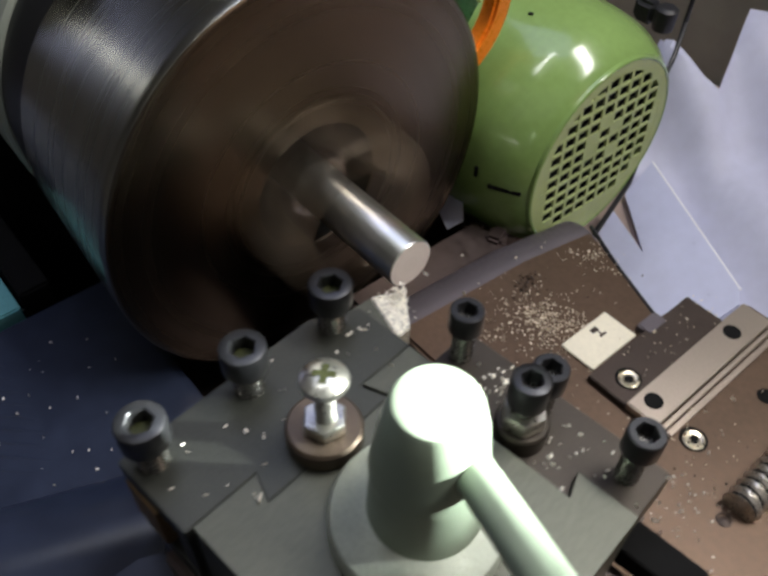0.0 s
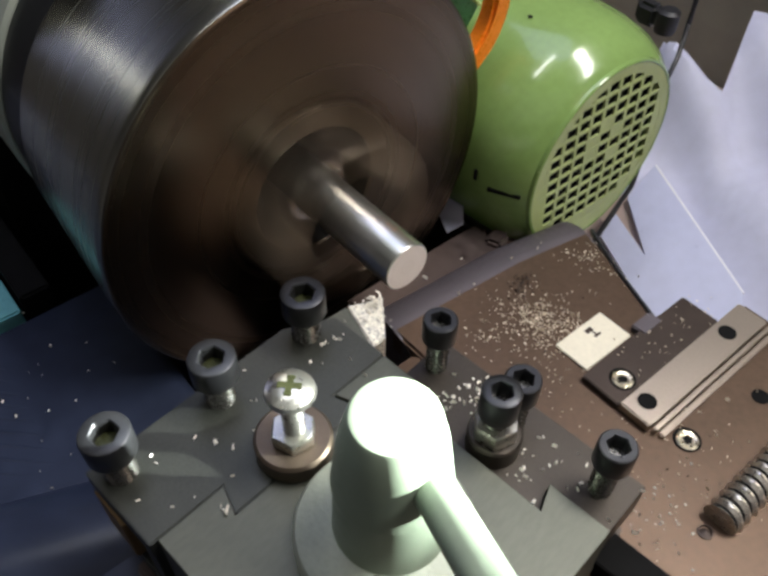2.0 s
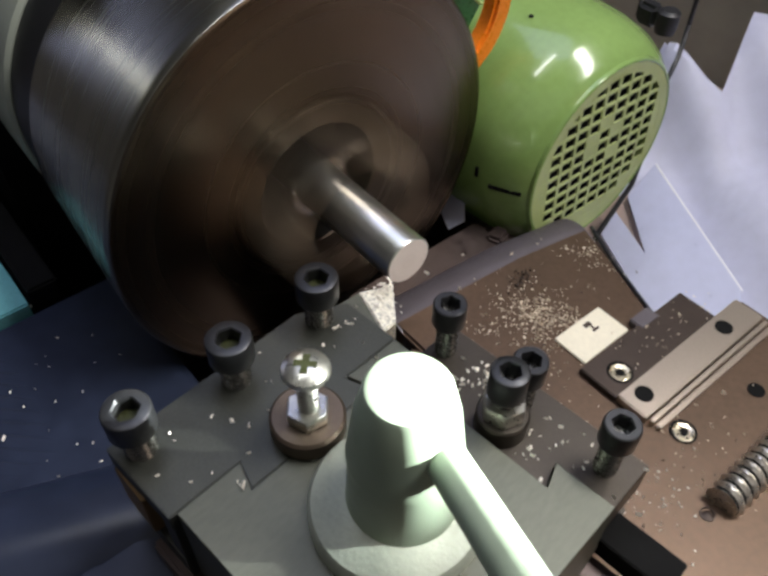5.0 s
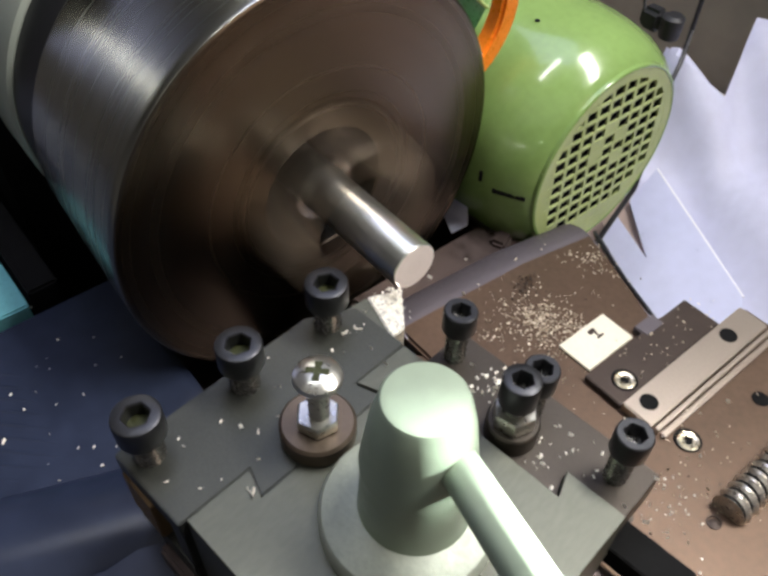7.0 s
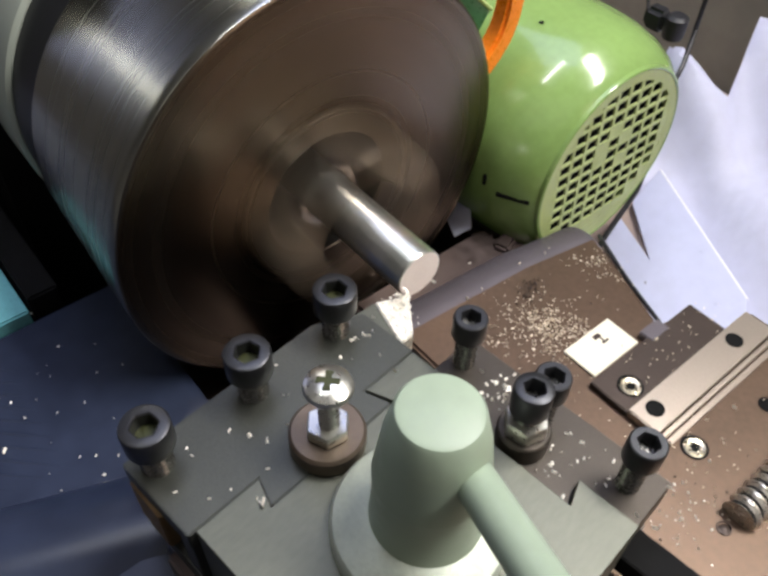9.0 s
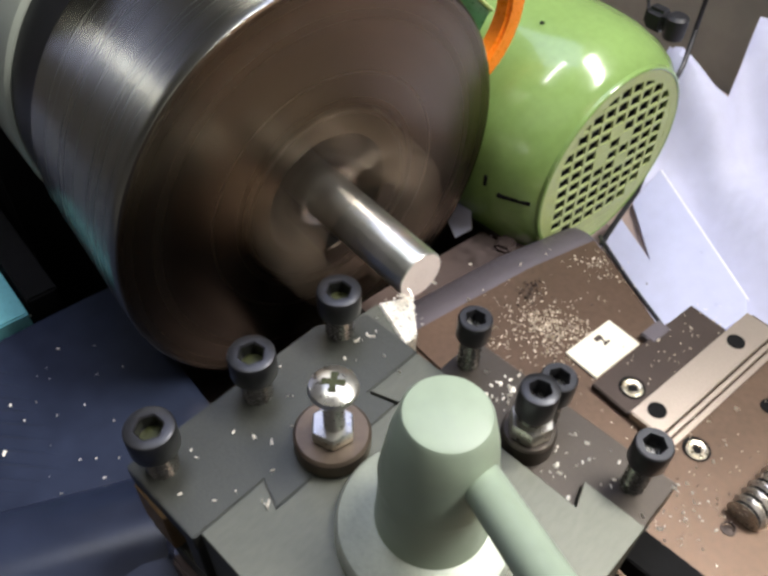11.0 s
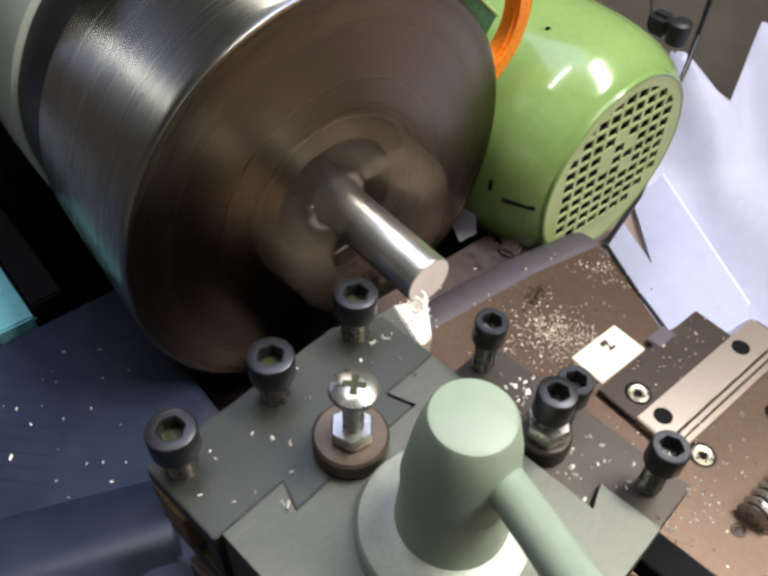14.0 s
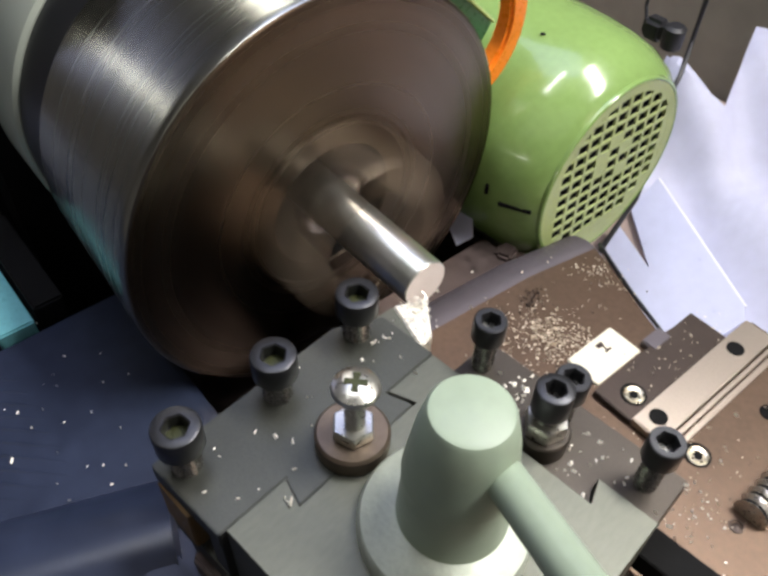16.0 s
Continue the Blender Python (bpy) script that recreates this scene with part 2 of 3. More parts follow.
def lathe(profile, axis="z", steps=48, centre=(0, 0, 0), bm=None, close=True):
    """A body of revolution from (radius, height) pairs along an axis."""
    b = bmesh.new()
    rings = []
    for r, h in profile:
        if r < 1e-6:
            p = (0, 0, h) if axis == "z" else (h, 0, 0)
            rings.append([b.verts.new(p)])
            continue
        ring = []
        for i in range(steps):
            a = 2 * math.pi * i / steps
            u, v = r * math.cos(a), r * math.sin(a)
            ring.append(b.verts.new((u, v, h) if axis == "z" else (h, u, v)))
        rings.append(ring)
    for a, c in zip(rings, rings[1:]):
        for i in range(steps):
            j = (i + 1) % steps
            if len(a) == 1 and len(c) == 1:
                continue
            if len(a) == 1:
                b.faces.new((a[0], c[i], c[j]))
            elif len(c) == 1:
                b.faces.new((a[i], a[j], c[0]))
            else:
                b.faces.new((a[i], a[j], c[j], c[i]))
    if close:
        for r in (rings[0], rings[-1]):
            if len(r) > 2:
                b.faces.new(r)
    bmesh.ops.recalc_face_normals(b, faces=b.faces)
    for v in b.verts:
        v.co += Vector(centre)
    return merge(bm, b)


def tube(points, radius, steps=10, bm=None):
    """A round bar along a line of points."""
    b = bmesh.new()
    pts = [Vector(p) for p in points]
    rings = []
    for i, p in enumerate(pts):
        d = (pts[min(i + 1, len(pts) - 1)] - pts[max(i - 1, 0)]).normalized()
        u = d.cross(Vector((0.31, 0.2, 0.93))).normalized()
        v = d.cross(u)
        rings.append([b.verts.new(p + radius * (math.cos(2 * math.pi * k / steps) * u + math.sin(2 * math.pi * k / steps) * v)) for k in range(steps)])
    for a, c in zip(rings, rings[1:]):
        for i in range(steps):
            j = (i + 1) % steps
            b.faces.new((a[i], a[j], c[j], c[i]))
    b.faces.new(rings[0])
    b.faces.new(rings[-1])
    bmesh.ops.recalc_face_normals(b, faces=b.faces)
    return merge(bm, b)


def hexagon(r, z0, z1, turn=0.0, w=0.4, bm=None):
    return prism([(r * math.cos(radians(60 * i + turn)), r * math.sin(radians(60 * i + turn))) for i in range(6)], z0, z1, w, 1, bm)


def shift(bm, x, y, z):
    bmesh.ops.translate(bm, vec=(x, y, z), verts=bm.verts)
    return bm


def socket_head(radius, height, hex_r, depth, steps=40, turn=0.0):
    """A cap-screw head, top at z 0, with a six-sided socket sunk in it."""
    b = bmesh.new()
    n = 36

    def ring(r, z, six=False):
        out = []
        for i in range(n):
            a = 2 * math.pi * i / n
            q = r
            if six:
                k = (math.degrees(a) - turn) % 60 - 30
                q = r * math.cos(radians(30)) / math.cos(radians(k))
            out.append(b.verts.new((q * math.cos(a), q * math.sin(a), z)))
        return out

    rings = [ring(radius * 0.96, -height), ring(radius, -height + 0.5), ring(radius, -0.7), ring(radius * 0.97, -0.25), ring(radius * 0.9, 0),
             ring(hex_r * 1.12, 0, True), ring(hex_r, -0.5, True), ring(hex_r, -depth, True)]
    for a, c in zip(rings, rings[1:]):
        for i in range(n):
            j = (i + 1) % n
            b.faces.new((a[i], a[j], c[j], c[i]))
    b.faces.new(rings[0])
    b.faces.new(rings[-1])
    bmesh.ops.recalc_face_normals(b, faces=b.faces)
    return b


def threaded(radius, z0, z1, pitch, depth=0.5, steps=20):
    """A screw shank with a thread cut round it."""
    b = bmesh.new()
    rows = max(2, int((z1 - z0) / pitch * 6))
    grid = []
    for k in range(rows + 1):
        z = z0 + (z1 - z0) * k / rows
        ring = []
        for i in range(steps):
            a = 2 * math.pi * i / steps
            ph = ((z / pitch + i / steps) % 1.0)
            r = radius - depth * abs(2 * ph - 1)
            ring.append(b.verts.new((r * math.cos(a), r * math.sin(a), z)))
        grid.append(ring)
    for a, c in zip(grid, grid[1:]):
        for i in range(steps):
            j = (i + 1) % steps
            b.faces.new((a[i], a[j], c[j], c[i]))
    b.faces.new(grid[0])
    b.faces.new(grid[-1])
    bmesh.ops.recalc_face_normals(b, faces=b.faces)
    return b


def chips(count, spots, seed, size=(0.5, 1.8)):
    """Loose swarf: small bent flakes. spots: (x, y, z, spread x, spread y, weight)."""
    rnd = random.Random(seed)
    b = bmesh.new()
    weights = [s[5] for s in spots]
    for _ in range(count):
        s = rnd.choices(spots, weights)[0]
        x, y = rnd.gauss(s[0], s[3]), rnd.gauss(s[1], s[4])
        z = s[2]
        a, k = rnd.uniform(0, 6.28), rnd.uniform(*size) * (1.8 if rnd.random() < 0.08 else 1)
        wd, rise = k * rnd.uniform(0.3, 0.7), k * rnd.uniform(0.2, 0.7)
        ca, sa = math.cos(a), math.sin(a)
        pts = []
        for u, v, h in ((-1, -1, 0.02), (1, -1, 0.1), (1.1, 0, rise), (1, 1, 0.25), (-1, 1, 0.05), (-0.9, 0, rise * 1.2)):
            u, v = u * k / 2, v * wd / 2
            pts.append(b.verts.new((x + u * ca - v * sa, y + u * sa + v * ca, z + h)))
        b.faces.new((pts[0], pts[1], pts[2], pts[5]))
        b.faces.new((pts[5], pts[2], pts[3], pts[4]))
    return b


# ---------------------------------------------------------------- room
def room():
    def slab(name, a, label, category, material):
        tagged(solid(name, box(*a), material, False), label, category, kind="structure").location = (0, 0, HEIGHT / 1000)
    slab("floor", (-2200, 2200, -2200, 2200, -1050, -1000), "dull workshop floor", "floor", ROOM)
    slab("wall_north", (-2200, 2200, 2200, 2260, -1000, 1500), "plain grey workshop wall", "wall", ROOM)
    slab("wall_south", (-2200, 2200, -2260, -2200, -1000, 1500), "plain grey workshop wall", "wall", ROOM)
    slab("wall_east", (2200, 2260, -2200, 2200, -1000, 1500), "plain grey workshop wall", "wall", ROOM)
    slab("wall_west", (-2260, -2200, -2200, 2200, -1000, 1500), "plain grey workshop wall", "wall", ROOM)
    slab("ceiling", (-2260, 2260, -2260, 2260, 1500, 1560), "plain grey workshop ceiling", "ceiling", ROOM)
    b = thing("workbench", 0, 0, -200, label="dark wooden workbench under the lathe", category="workbench")
    part("bench_top", box(-1100, 1100, -420, 420, -40, 0, 3), BENCH, b)
    for x in (-1040, 1040):
        for y in (-370, 370):
            part("leg", box(x - 35, x + 35, y - 35, y + 35, -800, -40, 3), BENCH, b)
    s = solid("back_panel", box(-900, 900, 395, 415, -200, 700, 2), GREY_WALL, False)
    s.location = (0, 0, HEIGHT / 1000)
    tagged(s, "grey-brown panel standing behind the lathe", "panel", kind="structure")


room()


# ---------------------------------------------------------------- lathe
def bed():
    b = thing("lathe_bed", 0, 0, -200, label="oily brown cast-iron lathe bed with way covers", category="lathe bed")
    part("bed_way", box(-44, 500, 5, 82, 40, 142, 2), BED, b)
    part("front_way", box(-44, 500, -80, -30, 40, 132, 2), BED, b)
    part("gap_floor", box(-118, -44, -80, 82, 30, 80, 2), BED, b)
    part("foot", box(-300, 500, -86, 86, 0, 42, 3), BED, b)
    cover = box(-119, 500, -330, -66, 118, 142, 3, 2)
    part("way_cover", cover, BLUE_DARK, b, "dark blue ribbed way cover strewn with chips")
    for k in range(26):
        y = -325 + 7.5 * k
        run = min(70, -118 - y)
        part("cover_rib", tube([(-117, y, 141.2), (-117 + run * 0.7, y + run * 0.7, 141.3), (-117 + run, y + run, 140.9)], 1.2, 8), BLUE_DARK, b)
    part("cover_skirt", box(-119, 500, -326, -88, 0, 118), BLUE_DARK, b)


def headstock():
    b = thing("headstock", 0, 0, -200, label="headstock casting, near-black for the shaded gap, with a turquoise front edge", category="headstock")
    # casting and block are coloured near-black for the shaded gap behind the chuck
    part("casting", box(-420, -184, -88, 76, 0, 300, 6, 3), BLACK_AND_SHADE, b)
    part("gap_guard", box(-183, -119, -100.5, -88, 0, 152, 1), BLACK_AND_SHADE, b)
    part("front_strip", box(-190, -119, -117, -102, 0, 146, 0.8), TURQUOISE, b, "turquoise enamelled front strip")
    part("front_cover", box(-420, -119.5, -330, -117.2, 0, 140, 2), BLUE_DARK, b, "dark blue front cover")


bed()
headstock()


def chuck():
    c = thing("lathe_chuck", -50, 0, 0, label="spinning steel lathe chuck with an oily brown face", category="chuck")
    side = lathe([(30, -74.6), (75.5, -74.6), (77, -73.2), (81.4, -5), (81.5, -1.2), (81.2, -0.5)], "x", 96, close=False)
    part("chuck_body", side, CHUCK_SIDE, c, "ground steel chuck body")
    face = lathe([(81.2, -0.5), (80.4, 0), (80.0, 0), (26.6, 0), (26.2, 0), (25.5, -0.7)], "x", 96, close=False)
    part("chuck_face", face, CHUCK_FACE, c, "oily brown chuck face")
    # the bore's shade is put into its near-black colour
    part("chuck_bore", lathe([(25.5, -0.7), (25, -24), (12, -32), (12, -44)], "x", 64, close=False), BLACK_AND_SHADE, c)
    part("groove", lathe([(30, -100), (73.5, -100), (75, -74.8), (30, -74.7)], "x", 72, close=False), BLACK_STEEL, c)
    # the collar's pale colour stands in for light reflected by the backplate
    part("backplate", lathe([(20, -132), (74, -132), (75, -130), (75.5, -102), (74, -100.2), (30, -100.1)], "x", 72, close=False), CAST, c)
    for k in range(3):
        jaw = prism([(-34, 9.3), (-10, 9.3), (-9, 10.2), (-7, 16), (20, 17.5), (22, 18.5), (25, 21), (25, 31.5), (23, 33.2), (4, 34.5), (-2, 36)], -5.2, 5.2, 0.8, 2)
        bmesh.ops.rotate(jaw, matrix=Matrix.Rotation(radians(120 * k), 3, "X"), verts=jaw.verts)
        j = part("chuck_jaw", jaw, JAW, c)
        # bright tips paint the glint of the jaws at the rod's root
        tip = prism([(-9, 9.2), (-1, 9.2), (0, 9.8), (0, 12.2), (-6.9, 13.5)], -4.0, 4.0, 0.6, 2)
        bmesh.ops.rotate(tip, matrix=Matrix.Rotation(radians(120 * k), 3, "X"), verts=tip.verts)
        part("jaw_tip", tip, BRIGHT, j, "jaw tip coloured bright for its glint")
    for k in range(3):
        s = lathe([(5, -0.5), (5, 0.4), (3, 0.4), (3, -0.4)], "x", 20, centre=(0, 68, 0))
        bmesh.ops.rotate(s, matrix=Matrix.Rotation(radians(120 * k + 60), 3, "X"), verts=s.verts)
        part("chuck_screw", s, BLACK_STEEL, c)
    return c


def rod():
    r = thing("steel_rod", 0, 0, 0, label="bright turned round steel rod held in the chuck", category="rod")
    part("rod_body", lathe([(9.0, -78), (9.0, -0.7), (8.9, -0.3), (8.6, -0.02)], "x", 48, close=False), ROD, r)
    part("faced_end", lathe([(8.6, -0.02), (4, 0), (0, 0.02)], "x", 48, close=False), ROD_END, r, "freshly faced rod end")
    return r


CHUCK = chuck()
STOCK = rod()


def motor():
    m = thing("electric_motor", -22, 136, -33, label="glossy green electric motor with a pale green grille", category="motor")
    body = lathe([(46.5, 0), (48.5, -1.5), (52, -6), (55.5, -14), (57.5, -24), (58.5, -36), (59, -60), (59, -150), (40, -152)], "x", 96, close=False)
    part("motor_body", body, GREEN, m)
    rim = lathe([(45.4, -1), (45.4, 1.2), (46.0, 1.5), (46.8, 1.2), (47.2, 0.2), (47.0, -1.5)], "x", 96, close=False)
    part("grille_rim", rim, GREEN, m)
    # near-black disc paints the shade behind the grille
    part("grille_hollow", lathe([(44, -5), (20, -5.5), (0, -5.5)], "x", 48, close=False), BLACK_AND_SHADE, m)
    disc = lathe([(40.5, -2.4), (40.5, 1.0), (45.35, 1.1), (45.35, -2.4)], "x", 72, close=False)
    part("grille_border", disc, GRILLE, m)
    for k in range(-6, 7):
        off = k * 6.55 + 2.0
        if abs(off) < 41:
            half = math.sqrt(41.5 ** 2 - off ** 2)
            part("grille_rib", box(0.2, 1.0, -half, half, off - 0.85, off + 0.85), GRILLE, m)
    for k in range(-5, 6):
        off = k * 8.1 + 4.0
        if abs(off) < 41:
            half = math.sqrt(41.5 ** 2 - off ** 2)
            b = box(0.15, 0.95, off - 0.95, off + 0.95, -half, half)
            bmesh.ops.rotate(b, matrix=Matrix.Rotation(radians(5), 3, "X"), verts=b.verts)
            part("grille_rib", b, GRILLE, m)
    tilt = Matrix.Rotation(radians(5), 3, "X")
    solid_cells = {(0, 1), (-2, 1), (0, -1), (-2, 0), (-1, 2)}
    for j in range(-6, 6):
        for k in range(-7, 7):
            z = (k + 0.5) * 6.55 + 2.0
            y = (j + 0.5) * 8.1 + 4.0 - z * math.tan(radians(5))
            if math.hypot(y, z) > 44.5:
                continue
            if (j, k) in solid_cells or z < -30 or math.hypot(y + 0.5, z - 4) > 40:
                cell = box(-0.5, 0.9, -3.2, 3.2, -2.5, 2.5)
                bmesh.ops.rotate(cell, matrix=tilt, verts=cell.verts)
                part("grille_blank", shift(cell, 0, y, z), GRILLE, m)
    # near-black bars set on the shell paint the shade of its slots
    sl = box(-7.5, 7.5, -0.8, 0.8, -1.0, 1.0, 0.3)
    bmesh.ops.rotate(sl, matrix=Matrix.Rotation(radians(28), 3, "Z"), verts=sl.verts)
    part("vent_slot", shift(sl, -9, -52.9, 0.2), BLACK_AND_SHADE, m)
    part("vent_slot", box(-23.4, -21.6, -58, -56.6, 1.5, 7, 0.4), BLACK_AND_SHADE, m)
    part("paint_chip", lathe([(1.1, 0), (1.1, 0.25), (0, 0.3)], "z", 12, centre=(-39.5, -15.8, 56.6)), BLACK_AND_SHADE, m)
    part("foot", box(-130, -30, -40, 40, -167, -50, 3), BED, m)
    return m


motor()


def orange_ring():
    pts_in = [(68 + 24.5 * math.cos(radians(a)), 41 + 24.5 * math.sin(radians(a))) for a in range(-64, 93, 8)]
    pts_out = [(68 + 34 * math.cos(radians(a)), 41 + 34 * math.sin(radians(a))) for a in range(88, -65, -8)]
    b = prism(pts_in + pts_out, -4, 4, 1.4, 2)
    bmesh.ops.rotate(b, matrix=Matrix(((0, 0, 1), (1, 0, 0), (0, 1, 0))), verts=b.verts)
    single("orange_hook", b, ORANGE, -61, 0, 0, 0, "bright orange curved plastic hook beside the motor", "hook")
    g = thing("pulley_cover", -76, 0, 0, label="dark green metal pulley cover with a pale edge", category="cover")
    c = prism([(96, 12), (106, 26.5), (84, 46), (70, 70), (40, 90), (30, 84), (78, 40)], -60, -2, 0.6)
    bmesh.ops.rotate(c, matrix=Matrix(((0, 0, 1), (1, 0, 0), (0, 1, 0))), verts=c.verts)
    part("cover_shell", c, DARK_GREEN, g)
    part("cover_edge", tube([(-1.6, 106, 27), (-1.6, 84, 46.5), (-1.6, 70, 70.5)], 0.8, 8), GRILLE, g)


orange_ring()


# ---------------------------------------------------------------- carriage
def carriage():
    c = thing("lathe_carriage", 0, 0, -46, label="oily brown steel carriage plate strewn with chips", category="carriage")
    part("saddle_plate", prism([(-12, 4), (-7.2, 69), (-0.8, 105.6), (2, 104.8), (48, 87), (50, 103), (66.4, 104), (66.6, 122), (400, 122), (400, 4)], -11.6, 0, 1.2, 3), PLATE, c)
    # the rounded edge's bluish reflection is put into its colour
    part("plate_edge", tube([(-12.4, 4.5, -20.15), (-7.6, 69, -20.15), (-1.2, 105, -20.15)], 20, 64), EDGE, c, "rounded plate edge coloured with a bluish sheen")
    part("stop_block", box(46.5, 53, 75, 86, 0.05, 3.4, 0.5), EDGE, c)
    part("saddle_bridge", prism([(2, -100), (2, 3.8), (400, 3.8), (400, -100)], -11.6, -0.2, 1.5), PLATE, c)
    wing = tube([(0, -260, 0), (0, -200, 0), (0, -100, 0), (0, 0, 0)], 26, 40)
    bmesh.ops.rotate(wing, matrix=Matrix.Rotation(radians(-22), 3, "Z"), verts=wing.verts)
    part("front_wing", shift(wing, -1, -103, -19.5), BLUE_DARK, c, "dark blue rounded carriage wing")
    part("wing_skirt", box(6, 260, -300, -106, -11.5, 3, 2), BLUE_DARK, c)
    part("dovetail_strip", box(50, 66.3, 42, 103, 0.1, 3, 0.4), DARK_STRIP, c, "dark oily dovetail strip")
    g = box(66.6, 79, 42.3, 116, 0.1, 4.4, 0.5)
    gib = part("gib_bar", g, GIB, c, "ground steel gib bar")
    part("gib_ridge", box(79.9, 81.5, 43.4, 116, 0.1, 3.7, 0.5), GIB, gib)
    part("gib_ridge", box(82.2, 84.2, 44, 116, 0.1, 2.5, 0.8), GIB, gib)
    # holes, recesses and sockets are near-black shapes laid on, their shade painted
    for y in (50, 99):
        part("bolt_hole", lathe([(3.4, 0.15), (3.4, 0.5), (0, 0.3)], "z", 24, centre=(72.2, y, 4.15)), BLACK_AND_SHADE, gib)
    for x, y, z in ((89.5, 51, 0.1), (60.2, 52, 3.0)):
        part("screw_recess", lathe([(4.9, 0), (4.9, 0.15), (0, 0.15)], "z", 28, centre=(x, y, z)), BLACK_AND_SHADE, c)
        part("set_screw", lathe([(3.9, 0), (3.9, 0.7), (3.2, 1.1), (2.0, 0.9), (1.7, 0.25), (0, 0.25)], "z", 24, centre=(x + 0.3, y - 0.4, z)), BRASS, c)
        part("screw_socket", shift(hexagon(1.75, 0.2, 0.42, 12, 0.05), x + 0.3, y - 0.4, z), BLACK_AND_SHADE, c)
    part("plate_hole", lathe([(3.2, 0.15), (3.2, 0.3), (0, 0.2)], "z", 24, centre=(95.8, 86.5, 0.0)), BLACK_AND_SHADE, c)
    part("maker_plate", box(33.6, 48.8, 46.5, 72.5, 0.05, 1.2, 0.3), TAG, c, "small cream plate with worn dark marks")
    marks = box(37, 41, 62, 62.8, 1.2, 1.3)
    box(36, 38, 60, 63.4, 1.2, 1.31, bm=marks)
    box(40, 41, 61, 64.4, 1.2, 1.32, bm=marks)
    part("worn_marks", marks, DARK_STRIP, c)
    return c


CARRIAGE = carriage()


def slide_fittings():
    """What rides on the cross slide: the feed screw and a ball oiler."""
    fs = thing("feed_screw", 114.2, 38.6, -43, label="bright coarse-threaded feed screw lying in the slide", category="screw")
    s = threaded(6.2, 0, 96, 4.1, 1.7, 28)
    bmesh.ops.rotate(s, matrix=Matrix.Rotation(radians(-90), 3, "X"), verts=s.verts)
    part("thread", s, THREAD, fs)
    # near-black core paints the shade between the thread's crests
    t = threaded(5.05, 0.3, 96, 4.1, 0.05, 24)
    bmesh.ops.rotate(t, matrix=Matrix.Rotation(radians(-90), 3, "X"), verts=t.verts)
    part("thread_root", t, BLACK_AND_SHADE, fs)
    o = thing("ball_oiler", 113, 33.5, -46, label="small ball oiler pressed into the brown slide", category="oiler")
    part("rim", lathe([(2.5, 0), (2.5, 0.5), (2.0, 0.6), (1.9, 0.15)], "z", 28, close=False), DARK_STRIP, o)
    part("ball", lathe([(1.9, 0.1), (1.5, 0.35), (0.8, 0.6), (0, 0.7)], "z", 20, centre=(0.35, -0.3, 0)), DARK_STRIP, o)
    return [fs, o]


FITTINGS = slide_fittings()
SWARF = single("metal_chips", chips(950, [(22.5, 52, 0, 8, 6.5, 5), (24, 50, 0, 16, 15, 1.6), (12, 92, 0, 6, 5, 0.9), (14, 32, 0, 4, 5, 0.4), (62, 30, 0, 20, 22, 1.2), (58, 80, 3, 4, 13, 0.5), (100, 50, 0, 12, 14, 0.7)], 4, (0.4, 0.9)),
               CHIP_FINE, 0, 0, -45.9, 0, "fine bright metal chips lying on the carriage plate", "metal chips", kind="stuff")
DIRT = single("dark_chips", chips(90, [(3, 61, 0, 2.4, 3.4, 2), (20, 60, 0, 16, 16, 0.6), (104, 40, 0, 12, 16, 0.4)], 21, (0.4, 1.2)), DARK_STRIP, 0, 0, -45.9, 0, "dark rusty flakes on the carriage plate", "metal chips", kind="stuff")
SLIDE_CHIPS = single("slide_chips", chips(95, [(93, 20, 0, 7, 9, 2), (103, 12, 0, 12, 8, 2), (100, 30, 0, 8, 8, 1)], 31, (0.45, 1.15)), CHIP, 0, 0, -45.8, 0, "bright chips lying on the front of the slide", "metal chips", kind="stuff")
single("loose_chips", chips(38, [(-75, -120, 0, 40, 22, 3), (-20, 45, -0.1, 10, 14, 0.7)], 9, (0.5, 1.4)), CHIP, 0, 0, -57.8, 0, "scattered bright chips on the way cover", "metal chips", kind="stuff")


# ---------------------------------------------------------------- tool post; lengths from its first clamp screw
POST_AT = (13.2, -101.66, 23.89, 6.39)


def on_post(name, label, category, group=""):
    return thing(name, *POST_AT, label=label, category=category, group=group)


